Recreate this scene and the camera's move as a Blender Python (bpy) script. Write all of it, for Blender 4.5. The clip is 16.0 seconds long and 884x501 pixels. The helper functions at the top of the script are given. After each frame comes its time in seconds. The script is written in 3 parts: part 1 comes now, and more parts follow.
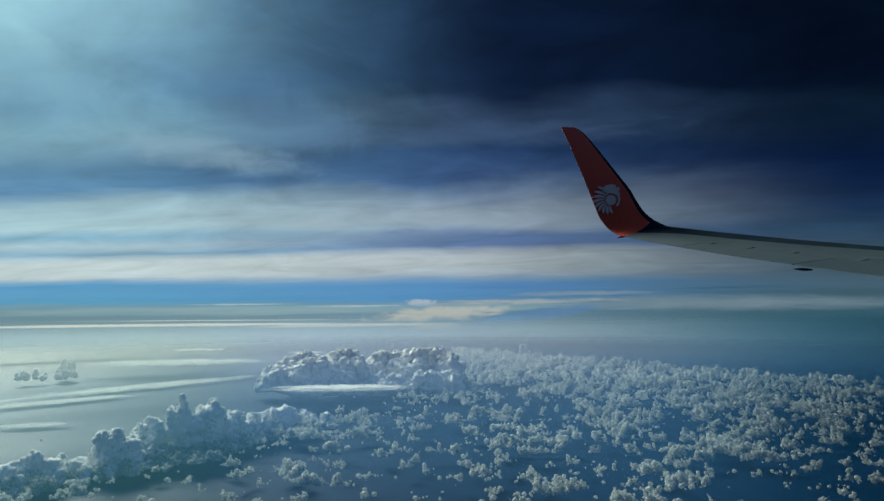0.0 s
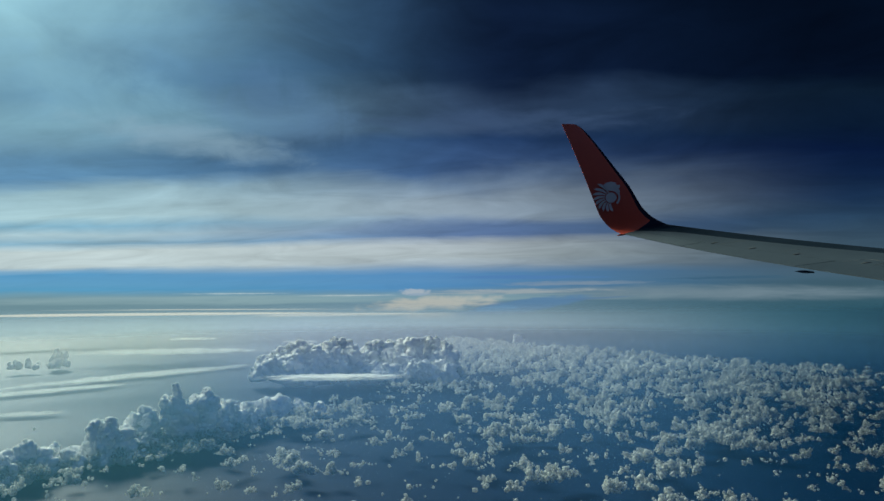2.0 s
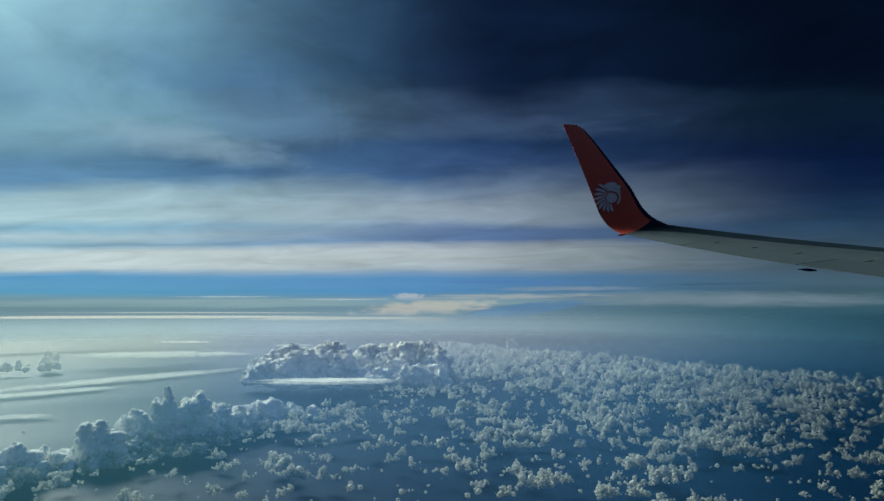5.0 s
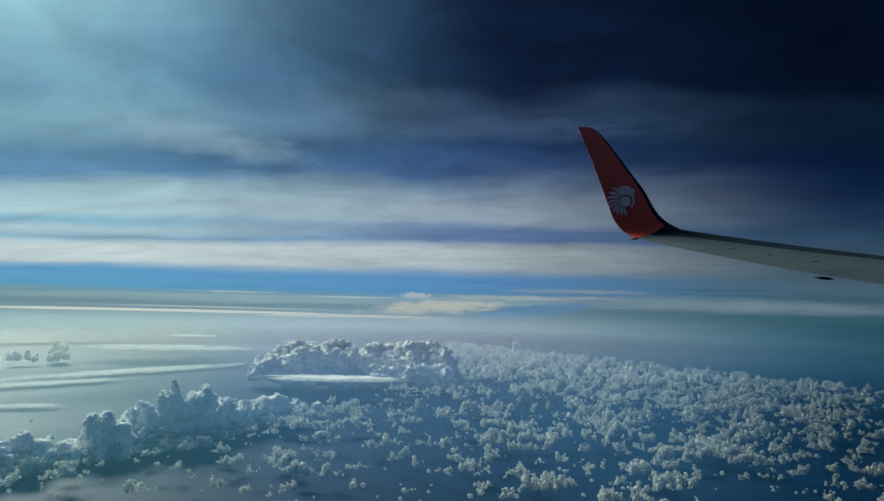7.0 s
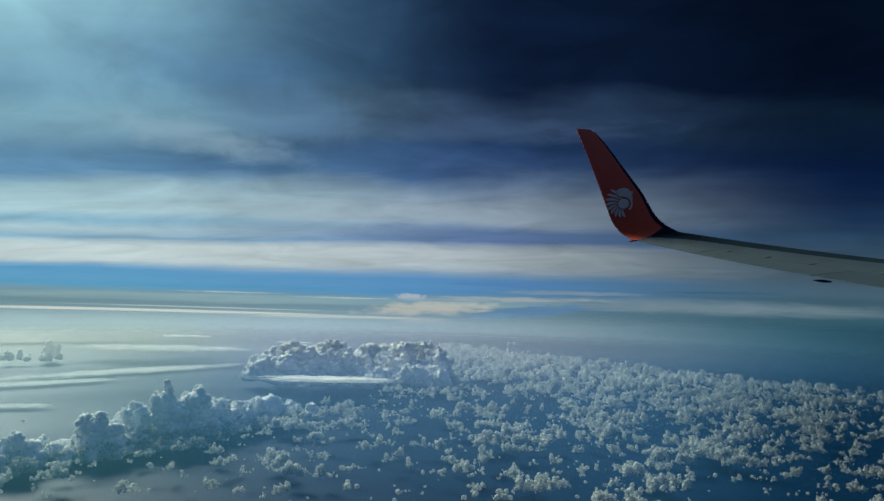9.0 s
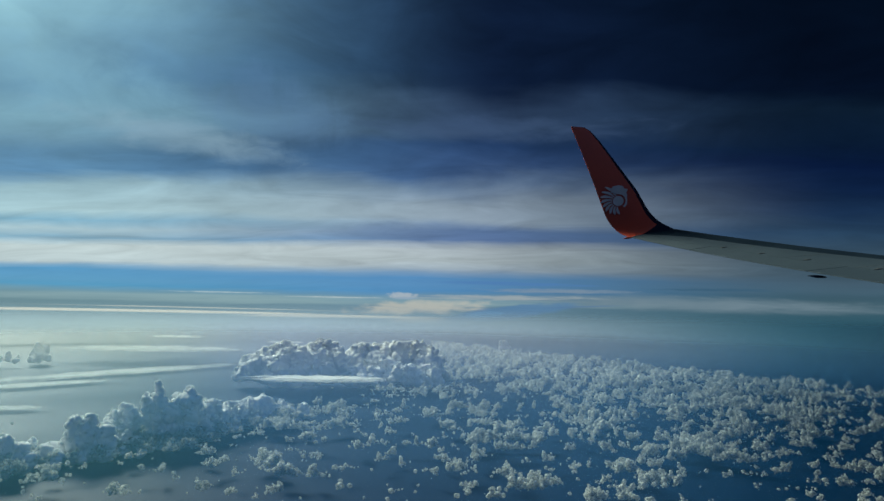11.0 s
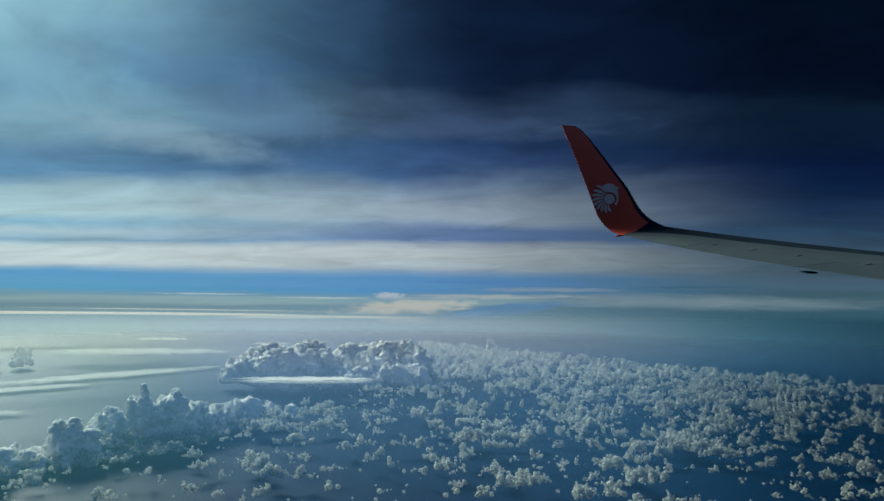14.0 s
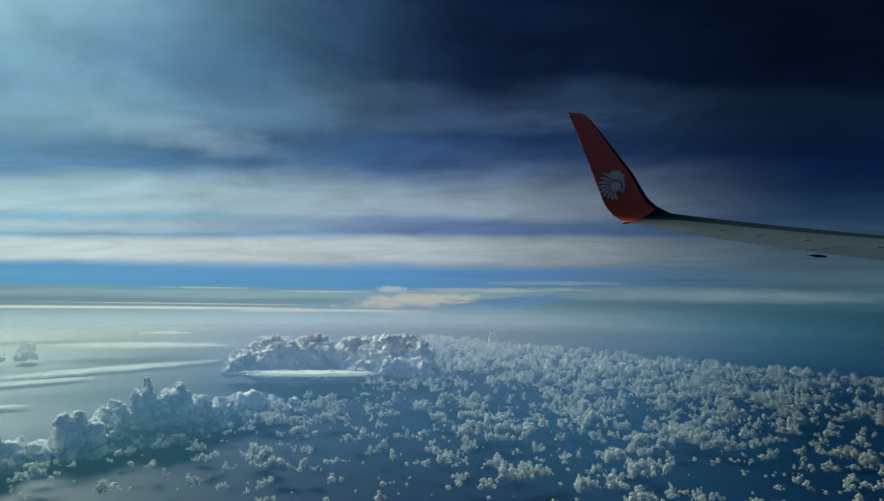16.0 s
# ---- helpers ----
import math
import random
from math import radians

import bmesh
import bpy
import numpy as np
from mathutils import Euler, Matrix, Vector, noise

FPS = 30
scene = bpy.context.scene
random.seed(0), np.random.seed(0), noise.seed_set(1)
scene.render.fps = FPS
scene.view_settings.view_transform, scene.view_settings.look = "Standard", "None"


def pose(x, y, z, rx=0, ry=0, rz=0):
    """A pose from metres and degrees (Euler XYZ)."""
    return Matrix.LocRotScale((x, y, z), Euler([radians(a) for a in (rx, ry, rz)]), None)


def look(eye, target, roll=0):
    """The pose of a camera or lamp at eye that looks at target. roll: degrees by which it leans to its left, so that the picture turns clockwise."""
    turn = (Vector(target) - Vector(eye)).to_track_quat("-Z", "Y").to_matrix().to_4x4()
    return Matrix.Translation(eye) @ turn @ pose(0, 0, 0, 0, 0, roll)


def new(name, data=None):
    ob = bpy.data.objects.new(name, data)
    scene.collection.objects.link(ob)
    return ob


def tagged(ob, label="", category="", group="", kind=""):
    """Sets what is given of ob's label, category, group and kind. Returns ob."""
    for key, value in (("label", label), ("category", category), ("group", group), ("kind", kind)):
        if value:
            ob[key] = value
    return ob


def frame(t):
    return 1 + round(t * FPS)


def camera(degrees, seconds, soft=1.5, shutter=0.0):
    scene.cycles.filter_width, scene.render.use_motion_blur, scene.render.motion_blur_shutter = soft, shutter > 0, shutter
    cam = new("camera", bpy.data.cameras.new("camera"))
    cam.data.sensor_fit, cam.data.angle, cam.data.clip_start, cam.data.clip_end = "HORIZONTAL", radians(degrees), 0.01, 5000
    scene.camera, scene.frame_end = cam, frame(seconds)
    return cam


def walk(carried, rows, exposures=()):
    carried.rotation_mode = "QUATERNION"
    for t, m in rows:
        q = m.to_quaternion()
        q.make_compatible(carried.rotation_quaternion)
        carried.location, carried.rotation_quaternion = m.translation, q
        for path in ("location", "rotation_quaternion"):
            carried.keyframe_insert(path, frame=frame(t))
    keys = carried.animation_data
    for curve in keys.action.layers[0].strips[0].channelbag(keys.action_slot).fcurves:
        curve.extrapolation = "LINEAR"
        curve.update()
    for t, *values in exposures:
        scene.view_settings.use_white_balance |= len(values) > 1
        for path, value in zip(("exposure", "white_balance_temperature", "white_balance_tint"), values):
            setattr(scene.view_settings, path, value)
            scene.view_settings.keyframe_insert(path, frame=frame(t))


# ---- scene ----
cam = camera(70, 16.0)
PATH = [
    (0, pose(0.432, 0, 250.005, 94.837, 0.646, 0.877)),
    (0.5, pose(0.414, 0, 250.064, 94.457, 0.643, 0.822)),
    (1, pose(0.377, 0, 250.091, 94.173, 0.557, 0.664)),
    (1.5, pose(0.346, 0, 250.159, 93.968, 0.482, 0.473)),
    (2, pose(0.296, 0, 250.178, 93.895, 0.530, 0.322)),
    (2.5, pose(0.269, 0, 250.129, 94.307, 0.533, 0.164)),
    (3, pose(0.268, 0, 250.046, 94.400, 0.303, 0.163)),
    (3.5, pose(0.244, 0, 250.057, 94.364, 0.292, 0.035)),
    (4, pose(0.195, 0, 250.059, 94.252, 0.275, -0.133)),
    (6.5, pose(0.086, 0, 250.028, 94.388, -0.174, -0.340)),
    (7, pose(0.052, 0, 250.040, 94.296, -1.234, 0.401)),
    (7.5, pose(0.025, 0, 250.057, 94.616, -1.112, 0.202)),
    (8, pose(0.008, 0, 250.109, 94.216, -1.220, 0.109)),
    (8.5, pose(-0.027, 0, 250.058, 94.336, -1.324, 0.004)),
    (9, pose(-0.026, 0, 250.037, 94.415, -1.464, -0.070)),
    (11.5, pose(-0.141, 0, 250.011, 94.296, -1.088, -0.950)),
    (12, pose(-0.152, 0, 249.935, 94.648, -1.178, -1.051)),
    (12.5, pose(-0.177, 0, 250.000, 94.218, -1.113, -1.253)),
    (13, pose(-0.213, 0, 250.109, 94.099, -0.809, -1.477)),
    (13.5, pose(-0.232, 0, 250.107, 93.758, -1.008, -1.566)),
    (14, pose(-0.257, 0, 250.008, 94.292, -0.568, -1.984)),
    (14.5, pose(-0.294, 0, 250.007, 94.011, -0.662, -1.984)),
    (15, pose(-0.317, 0, 249.988, 91.182, -0.089, -0.764)),
    (15.5, pose(-0.360, 0, 249.950, 92.219, 0.316, -1.154)),
    (16, pose(-0.353, 0, 249.871, 93.708, -0.469, -1.780)),
]
walk(cam, PATH, [(0.0, -0.08, 6300, 4), (16.0, -0.08, 6300, 4)])


# ---- light ----
SUN_AZ, SUN_EL = -43.0, 35.0          # degrees: azimuth from +y towards +x, elevation


def lin(r, g, b):
    """Linear colour from 0-255 display values."""
    return tuple(((v / 255 + 0.055) / 1.055) ** 2.4 if v > 10 else v / 255 / 12.92 for v in (r, g, b)) + (1.0,)


class Net:
    """A short way to write node trees."""

    def __init__(self, tree):
        self.t = tree
        tree.nodes.clear()

    def n(self, kind, **props):
        nd = self.t.nodes.new(kind)
        for k, v in props.items():
            setattr(nd, k, v)
        return nd

    def put(self, sock, v):
        if isinstance(v, bpy.types.NodeSocket):
            self.t.links.new(v, sock)
        elif v is not None:
            sock.default_value = v

    def m(self, op, a, b=None, c=None):
        nd = self.n("ShaderNodeMath", operation=op)
        for i, v in enumerate((a, b, c)):
            self.put(nd.inputs[i], v)
        return nd.outputs[0]

    def noise(self, vec, scale, detail=4.0, rough=0.55, distort=0.0):
        nd = self.n("ShaderNodeTexNoise")
        self.put(nd.inputs["Vector"], vec)
        nd.inputs["Scale"].default_value, nd.inputs["Detail"].default_value = scale, detail
        nd.inputs["Roughness"].default_value, nd.inputs["Distortion"].default_value = rough, distort
        return nd.outputs[0]

    def xyz(self, x, y, z):
        nd = self.n("ShaderNodeCombineXYZ")
        for i, v in enumerate((x, y, z)):
            self.put(nd.inputs[i], v)
        return nd.outputs[0]

    def ramp(self, fac, stops):
        nd = self.n("ShaderNodeValToRGB")
        self.put(nd.inputs[0], fac)
        el = nd.color_ramp.elements
        while len(el) < len(stops):
            el.new(0.5)
        for e, (p, c) in zip(el, stops):
            e.position, e.color = p, c if len(c) == 4 else (*c, 1.0)
        return nd.outputs[0]

    def mix(self, fac, a, b, blend="MIX"):
        nd = self.n("ShaderNodeMix", data_type="RGBA", blend_type=blend)
        self.put(nd.inputs[0], fac)
        self.put(nd.inputs[6], a)
        self.put(nd.inputs[7], b)
        return nd.outputs[2]

    def step(self, v, lo, hi):
        nd = self.n("ShaderNodeMapRange", interpolation_type="SMOOTHSTEP")
        self.put(nd.inputs[0], v)
        nd.inputs[1].default_value, nd.inputs[2].default_value = lo, hi
        return nd.outputs[0]


def make_world():
    world = bpy.data.worlds.new("sky")
    scene.world = world
    world.use_nodes = True
    w = Net(world.node_tree)
    way = w.n("ShaderNodeTexCoord").outputs["Generated"]
    sep = w.n("ShaderNodeSeparateXYZ")
    w.put(sep.inputs[0], way)
    x, y, z = sep.outputs
    deg = 180 / math.pi
    az = w.m("MULTIPLY", w.m("ARCTAN2", x, y), deg)
    el = w.m("MULTIPLY", w.m("ARCSINE", z), deg)
    flat = w.m("SQRT", w.m("ADD", w.m("MULTIPLY", x, x), w.m("ADD", w.m("MULTIPLY", y, y), 1e-6)))
    # angle round from the sun's bearing
    sx, sy = math.sin(radians(SUN_AZ)), math.cos(radians(SUN_AZ))
    facing = w.m("DIVIDE", w.m("ADD", w.m("MULTIPLY", x, sx), w.m("MULTIPLY", y, sy)), flat)
    away = w.m("MULTIPLY", w.m("ARCCOSINE", facing), deg)
    # the cloud layers lie in long rolls across the view: height seen square to them
    roll = w.m("MAXIMUM", w.m("COSINE", w.m("MULTIPLY", w.m("SUBTRACT", az, 6.0), 1 / deg)), 0.3)
    v = w.m("DIVIDE", el, roll)
    up = w.step(v, 2.0, 16.0)
    high = w.m("ADD", w.m("ABSOLUTE", z), 0.13)
    px, py = w.m("DIVIDE", x, high), w.m("DIVIDE", y, high)
    big = w.noise(w.xyz(w.m("MULTIPLY", az, 0.05), w.m("MULTIPLY", v, 0.16), 0.0), 1.0, 3.0)
    mid = w.noise(w.xyz(w.m("MULTIPLY", px, 0.8), w.m("MULTIPLY", py, 1.3), 3.0), 1.0, 6.0, 0.6, 0.6)
    bend = w.m("ADD", w.m("MULTIPLY", w.m("SUBTRACT", big, 0.5), w.m("MULTIPLY_ADD", up, 4.0, 0.7)),
               w.m("MULTIPLY", w.m("SUBTRACT", mid, 0.5), w.m("MULTIPLY_ADD", up, 2.6, 0.6)))
    vv = w.m("ADD", v, bend)
    lo, hi = -8.0, 92.0
    fac = w.m("DIVIDE", w.m("SUBTRACT", vv, lo), hi - lo)

    def bands(rows):
        return w.ramp(fac, [((d - lo) / (hi - lo), lin(*c)) for d, c in rows])

    sunny = bands(((-8, (110, 140, 140)), (-3, (110, 140, 150)), (-0.4, (118, 148, 158)), (0.1, (124, 158, 172)), (0.5, (98, 161, 198)),
                   (2.4, (94, 158, 204)), (2.9, (197, 210, 213)), (4.6, (206, 218, 219)), (5.2, (140, 180, 204)), (6.0, (180, 202, 210)),
                   (6.8, (134, 178, 202)), (7.6, (176, 204, 212)), (10, (162, 192, 204)), (11.4, (96, 140, 180)), (13, (94, 138, 178)),
                   (14.8, (112, 150, 178)), (17, (122, 162, 186)), (20, (88, 133, 174)), (27, (78, 120, 162)), (60, (84, 116, 146))))
    middle = bands(((-8, (58, 100, 124)), (-3, (112, 140, 160)), (-0.6, (116, 146, 166)), (0.1, (110, 148, 178)), (0.5, (92, 144, 194)),
                    (1.9, (90, 144, 198)), (2.5, (165, 178, 192)), (3.4, (186, 195, 200)), (4.7, (180, 188, 196)), (5.3, (98, 122, 168)),
                    (6.2, (102, 126, 168)), (7.0, (162, 177, 194)), (8.6, (158, 173, 190)), (10.4, (108, 130, 162)), (11.6, (64, 90, 134)),
                    (13.6, (44, 70, 114)), (15, (62, 84, 118)), (17, (58, 78, 112)), (18.8, (23, 40, 73)), (32, (17, 32, 60)), (62, (44, 70, 104))))
    far = bands(((-8, (10, 44, 64)), (-3, (36, 80, 98)), (-1.2, (56, 92, 108)), (0.3, (68, 95, 109)), (1.0, (64, 91, 108)),
                 (2.2, (68, 89, 105)), (4, (60, 81, 99)), (6, (44, 68, 94)), (8, (29, 51, 82)), (10, (17, 36, 70)),
                 (12, (10, 26, 60)), (14, (14, 32, 58)), (17, (17, 34, 55)), (19, (6, 17, 37)), (30, (4, 14, 29)), (62, (20, 42, 64))))
    sky = w.mix(w.step(away, 8.0, 50.0), sunny, middle)
    sky = w.mix(w.step(away, 36.0, 77.0), sky, far)
    # away from the sun the clouds and the sky are lit from the front
    back = bands(((-8, (30, 52, 80)), (-1, (42, 66, 102)), (8, (54, 80, 126)), (20, (78, 102, 150)), (40, (92, 114, 156)), (60, (88, 112, 156))))
    sky = w.mix(w.step(away, 100.0, 138.0), sky, back)
    # streaks within the layers
    fine = w.noise(w.xyz(w.m("MULTIPLY_ADD", py, 0.35, px), w.m("MULTIPLY", py, 1.7), 7.0), 1.3, 7.0, 0.58, 0.9)
    grain = w.m("MULTIPLY_ADD", w.m("SUBTRACT", fine, 0.5), w.m("MULTIPLY_ADD", w.step(v, 1.8, 3.2), 0.6, 0.2), 0.96)
    shade = w.m("MULTIPLY", grain, w.m("MULTIPLY_ADD", w.step(v, 4.0, 17.0), -0.14, 1.0))
    curl = w.noise(w.xyz(w.m("MULTIPLY_ADD", el, -0.02, w.m("MULTIPLY", az, 0.095)), w.m("MULTIPLY", el, 0.2), 12.0), 1.0, 7.0, 0.56, 0.9)
    shade = w.m("MULTIPLY", shade, w.m("MULTIPLY_ADD", w.m("SUBTRACT", curl, 0.5), w.m("MULTIPLY", up, 1.0), 1.0))
    sky = w.mix(1.0, sky, w.xyz(shade, shade, shade), "MULTIPLY")
    # clear air between the layers
    clear = w.n("ShaderNodeTexSky", sky_type="NISHITA", sun_disc=False, altitude=9000.0,
                sun_elevation=radians(SUN_EL), sun_rotation=radians(SUN_AZ))
    air = w.mix(1.0, clear.outputs[0], (0.05, 0.05, 0.05, 1), "MULTIPLY")
    gap = w.m("MULTIPLY", w.step(vv, 0.6, 1.2), w.m("SUBTRACT", 1.0, w.step(vv, 1.8, 2.5)))
    sky = w.mix(w.m("MULTIPLY", gap, 0.1), sky, air)
    # the veil of cloud glows round the sun
    s = Vector((sx * math.cos(radians(SUN_EL)), sy * math.cos(radians(SUN_EL)), math.sin(radians(SUN_EL))))
    dot = w.m("ADD", w.m("ADD", w.m("MULTIPLY", x, s.x), w.m("MULTIPLY", y, s.y)), w.m("MULTIPLY", z, s.z))
    sep_deg = w.m("MULTIPLY", w.m("ARCCOSINE", w.m("MINIMUM", dot, 1.0)), deg)
    glow = w.m("EXPONENT", w.m("MULTIPLY", w.m("MULTIPLY", sep_deg, sep_deg), -1 / (2 * 10.6 ** 2)))
    patch = w.noise(w.xyz(w.m("MULTIPLY", az, 0.1), w.m("MULTIPLY", el, 0.12), 1.0), 1.0, 5.0, 0.55, 0.6)
    glow = w.m("MULTIPLY", glow, w.m("MULTIPLY_ADD", patch, 2.0, 0.6))
    sky = w.mix(glow, sky, (0.55, 0.92, 1.0, 1))
    # distant clouds along the horizon, far beyond the sea that is built
    def bank(cover, az0, el0, wide, tall, slope, seed, colour, amount, ragged=1.1, soft=1.4):
        da = w.m("DIVIDE", w.m("SUBTRACT", az, az0), wide)
        de = w.m("DIVIDE", w.m("SUBTRACT", w.m("SUBTRACT", el, el0), w.m("MULTIPLY", w.m("SUBTRACT", az, az0), slope)), tall)
        rim = w.m("ADD", w.m("MULTIPLY", da, da), w.m("MULTIPLY", de, de))
        torn = w.noise(w.xyz(w.m("MULTIPLY", az, 3.2 / wide), w.m("MULTIPLY", el, 1.1 / tall), seed), 1.0, 6.0, 0.58, 0.5)
        body = w.m("SUBTRACT", w.m("MULTIPLY_ADD", w.m("SUBTRACT", torn, 0.5), ragged * 2, 1.0), rim)
        return w.mix(w.m("MULTIPLY", w.step(body, -0.1, soft - 0.1), amount), cover, lin(*colour))

    # brighter and thicker patches in the high veil
    sky = bank(sky, -22.0, 13.0, 11.0, 1.7, -0.10, 21.0, (154, 180, 198), 0.5, 0.9)
    sky = bank(sky, -30.0, 16.5, 9.0, 3.0, -0.1, 22.0, (142, 186, 206), 0.4, 1.0)
    sky = bank(sky, -15.0, 16.0, 8.0, 4.0, -0.2, 23.0, (96, 130, 170), 0.4, 1.0)
    sky = bank(sky, 6.0, 15.2, 15.0, 1.3, -0.02, 24.0, (66, 86, 120), 0.5, 1.3)
    # layers near the horizon
    sky = bank(sky, -14.0, -0.35, 36.0, 0.5, 0.0, 1.0, (152, 177, 182), 0.7, 1.2)
    sky = bank(sky, 22.0, -0.1, 18.0, 0.8, -0.01, 4.0, (122, 140, 152), 0.85, 0.9)
    sky = bank(sky, 11.0, 0.8, 8.0, 0.26, 0.0, 14.0, (140, 152, 166), 0.65, 1.2, 1.3)
    sky = bank(sky, 7.0, 1.4, 9.0, 0.22, -0.01, 16.0, (84, 126, 180), 0.8, 1.0)
    sky = bank(sky, 24.0, 1.1, 6.0, 0.16, 0.0, 17.0, (58, 92, 118), 0.7, 1.0)
    sky = bank(sky, 6.0, 0.15, 9.5, 0.28, 0.005, 18.0, (172, 177, 178), 0.7, 1.3, 1.2)
    sky = bank(sky, -1.2, -0.9, 7.5, 0.75, 0.05, 2.0, (190, 188, 180), 0.85, 1.3, 1.1)
    sky = bank(sky, -0.5, -2.05, 4.2, 0.3, 0.0, 12.0, (196, 188, 172), 0.9, 1.2, 0.9)
    sky = bank(sky, 6.8, -1.2, 6.4, 0.68, 0.13, 3.0, (94, 130, 166), 0.9, 0.7, 0.7)
    sky = bank(sky, 4.6, -1.4, 2.2, 0.3, 0.1, 13.0, (100, 142, 180), 0.7, 0.9, 0.9)
    sky = bank(sky, 13.0, -0.55, 4.0, 0.12, 0.05, 19.0, (92, 122, 158), 0.7, 0.7)
    # bright streaks towards the sun
    sky = bank(sky, -24.0, -1.5, 20.0, 0.14, -0.012, 5.0, (240, 234, 214), 0.95, 0.8, 1.0)
    sky = bank(sky, -9.0, -1.8, 10.0, 0.14, 0.0, 15.0, (236, 228, 206), 0.95, 0.7, 0.9)
    sky = bank(sky, -20.0, -1.18, 14.0, 0.06, -0.012, 25.0, (214, 214, 202), 0.8, 0.9)
    sky = bank(sky, -18.5, 0.15, 5.0, 0.09, 0.0, 6.0, (182, 200, 204), 0.85, 1.0)
    sky = bank(sky, -8.5, -0.1, 5.0, 0.09, 0.0, 7.0, (184, 198, 202), 0.85, 1.0)
    sky = bank(sky, -29.5, -2.4, 1.8, 0.07, 0.0, 26.0, (206, 212, 200), 0.9, 0.6)
    # a smooth cap cloud
    sky = bank(sky, -2.8, 0.16, 1.7, 0.34, 0.0, 8.0, (184, 189, 196), 0.75, 0.9, 1.0)
    # the cap's shaded underside, painted as a greyer patch
    sky = bank(sky, -2.5, -0.06, 1.3, 0.15, 0.0, 9.0, (150, 168, 188), 0.8, 0.5, 0.9)
    # pale glow low towards the sun, painted into the sky
    sky = bank(sky, -16.0, -2.5, 28.0, 0.6, 0.0, 10.0, (176, 184, 174), 0.25, 1.6)
    bg = w.n("ShaderNodeBackground")
    w.put(bg.inputs[0], sky)
    bg.inputs[1].default_value = 1.0
    w.t.links.new(bg.outputs[0], w.n("ShaderNodeOutputWorld").inputs[0])


make_world()
scene.cycles.transparent_max_bounces = 32
sun_data = bpy.data.lights.new("sun", "SUN")
sun_data.energy, sun_data.angle, sun_data.color = 6.8, radians(22), (0.91, 0.95, 0.77)
sun = new("sun", sun_data)
sun.matrix_world = look((math.sin(radians(SUN_AZ)) * 900, math.cos(radians(SUN_AZ)) * 900, 250 + 900 * math.tan(radians(SUN_EL))), (0, 0, 250))


# ---- materials ----
def material(name):
    mat = bpy.data.materials.new(name)
    mat.use_nodes = True
    return mat, Net(mat.node_tree)


def finish(net, shader):
    net.t.links.new(shader, net.n("ShaderNodeOutputMaterial").inputs[0])


def surface(name, a, b, rough=0.5, metal=0.0, scale=3.0, bump=0.0, bump_scale=40.0, spec=0.5):
    """Paint, rubber or metal with blotches between two colours and a fine relief."""
    mat, k = material(name)
    co = k.n("ShaderNodeTexCoord").outputs["Object"]
    blot = k.noise(co, scale, 6.0, 0.6)
    grain = k.noise(co, scale * 9, 3.0, 0.6)
    col = k.mix(k.step(k.m("MULTIPLY_ADD", grain, 0.35, k.m("MULTIPLY", blot, 0.75)), 0.35, 0.75), a, b)
    bs = k.n("ShaderNodeBsdfPrincipled")
    k.put(bs.inputs["Base Color"], col)
    k.put(bs.inputs["Roughness"], k.m("MULTIPLY_ADD", blot, 0.2, rough - 0.1))
    bs.inputs["Metallic"].default_value = metal
    bs.inputs["Specular IOR Level"].default_value = spec
    if bump:
        bp = k.n("ShaderNodeBump")
        bp.inputs["Strength"].default_value, bp.inputs["Distance"].default_value = bump, 0.01
        k.put(bp.inputs["Height"], k.noise(co, bump_scale, 3.0))
        k.put(bs.inputs["Normal"], bp.outputs[0])
    finish(k, bs.outputs[0])
    return mat


def sea_material():
    mat, k = material("sea_water")
    co = k.n("ShaderNodeNewGeometry").outputs["Position"]
    broad = k.noise(co, 0.0025, 5.0, 0.6)
    bs = k.n("ShaderNodeBsdfPrincipled")
    k.put(bs.inputs["Base Color"], k.mix(broad, (0.0015, 0.013, 0.043, 1), (0.0022, 0.017, 0.054, 1)))
    k.put(bs.inputs["Roughness"], k.m("MULTIPLY_ADD", broad, 0.12, 0.50))
    bs.inputs["IOR"].default_value = 1.33
    bs.inputs["Specular IOR Level"].default_value = 0.12
    bp = k.n("ShaderNodeBump")
    bp.inputs["Strength"].default_value, bp.inputs["Distance"].default_value = 0.25, 0.4
    k.put(bp.inputs["Height"], k.noise(co, 0.35, 4.0, 0.6))
    k.put(bs.inputs["Normal"], bp.outputs[0])
    finish(k, bs.outputs[0])
    return mat


def cumulus_material(name, scale, depth, white=0.92, relief=0.5, inside=0.35):
    """Dense water cloud: white, dull, with light that wanders about inside it."""
    mat, k = material(name)
    co = k.n("ShaderNodeNewGeometry").outputs["Position"]
    lump = k.noise(co, scale, 6.0, 0.65, 0.4)
    bp = k.n("ShaderNodeBump")
    bp.inputs["Strength"].default_value, bp.inputs["Distance"].default_value = relief, 0.8 / scale
    k.put(bp.inputs["Height"], lump)
    bs = k.n("ShaderNodeBsdfPrincipled")
    bs.subsurface_method = "BURLEY"
    k.put(bs.inputs["Base Color"], k.mix(lump, (white - 0.06,) * 3 + (1,), (white + 0.03,) * 3 + (1,)))
    k.put(bs.inputs["Normal"], bp.outputs[0])
    bs.inputs["Roughness"].default_value = 1.0
    bs.inputs["Specular IOR Level"].default_value = 0.0
    bs.inputs["Subsurface Weight"].default_value = inside
    bs.inputs["Subsurface Radius"].default_value = (1.0, 1.0, 1.0)
    bs.inputs["Subsurface Scale"].default_value = depth
    finish(k, bs.outputs[0])
    return mat


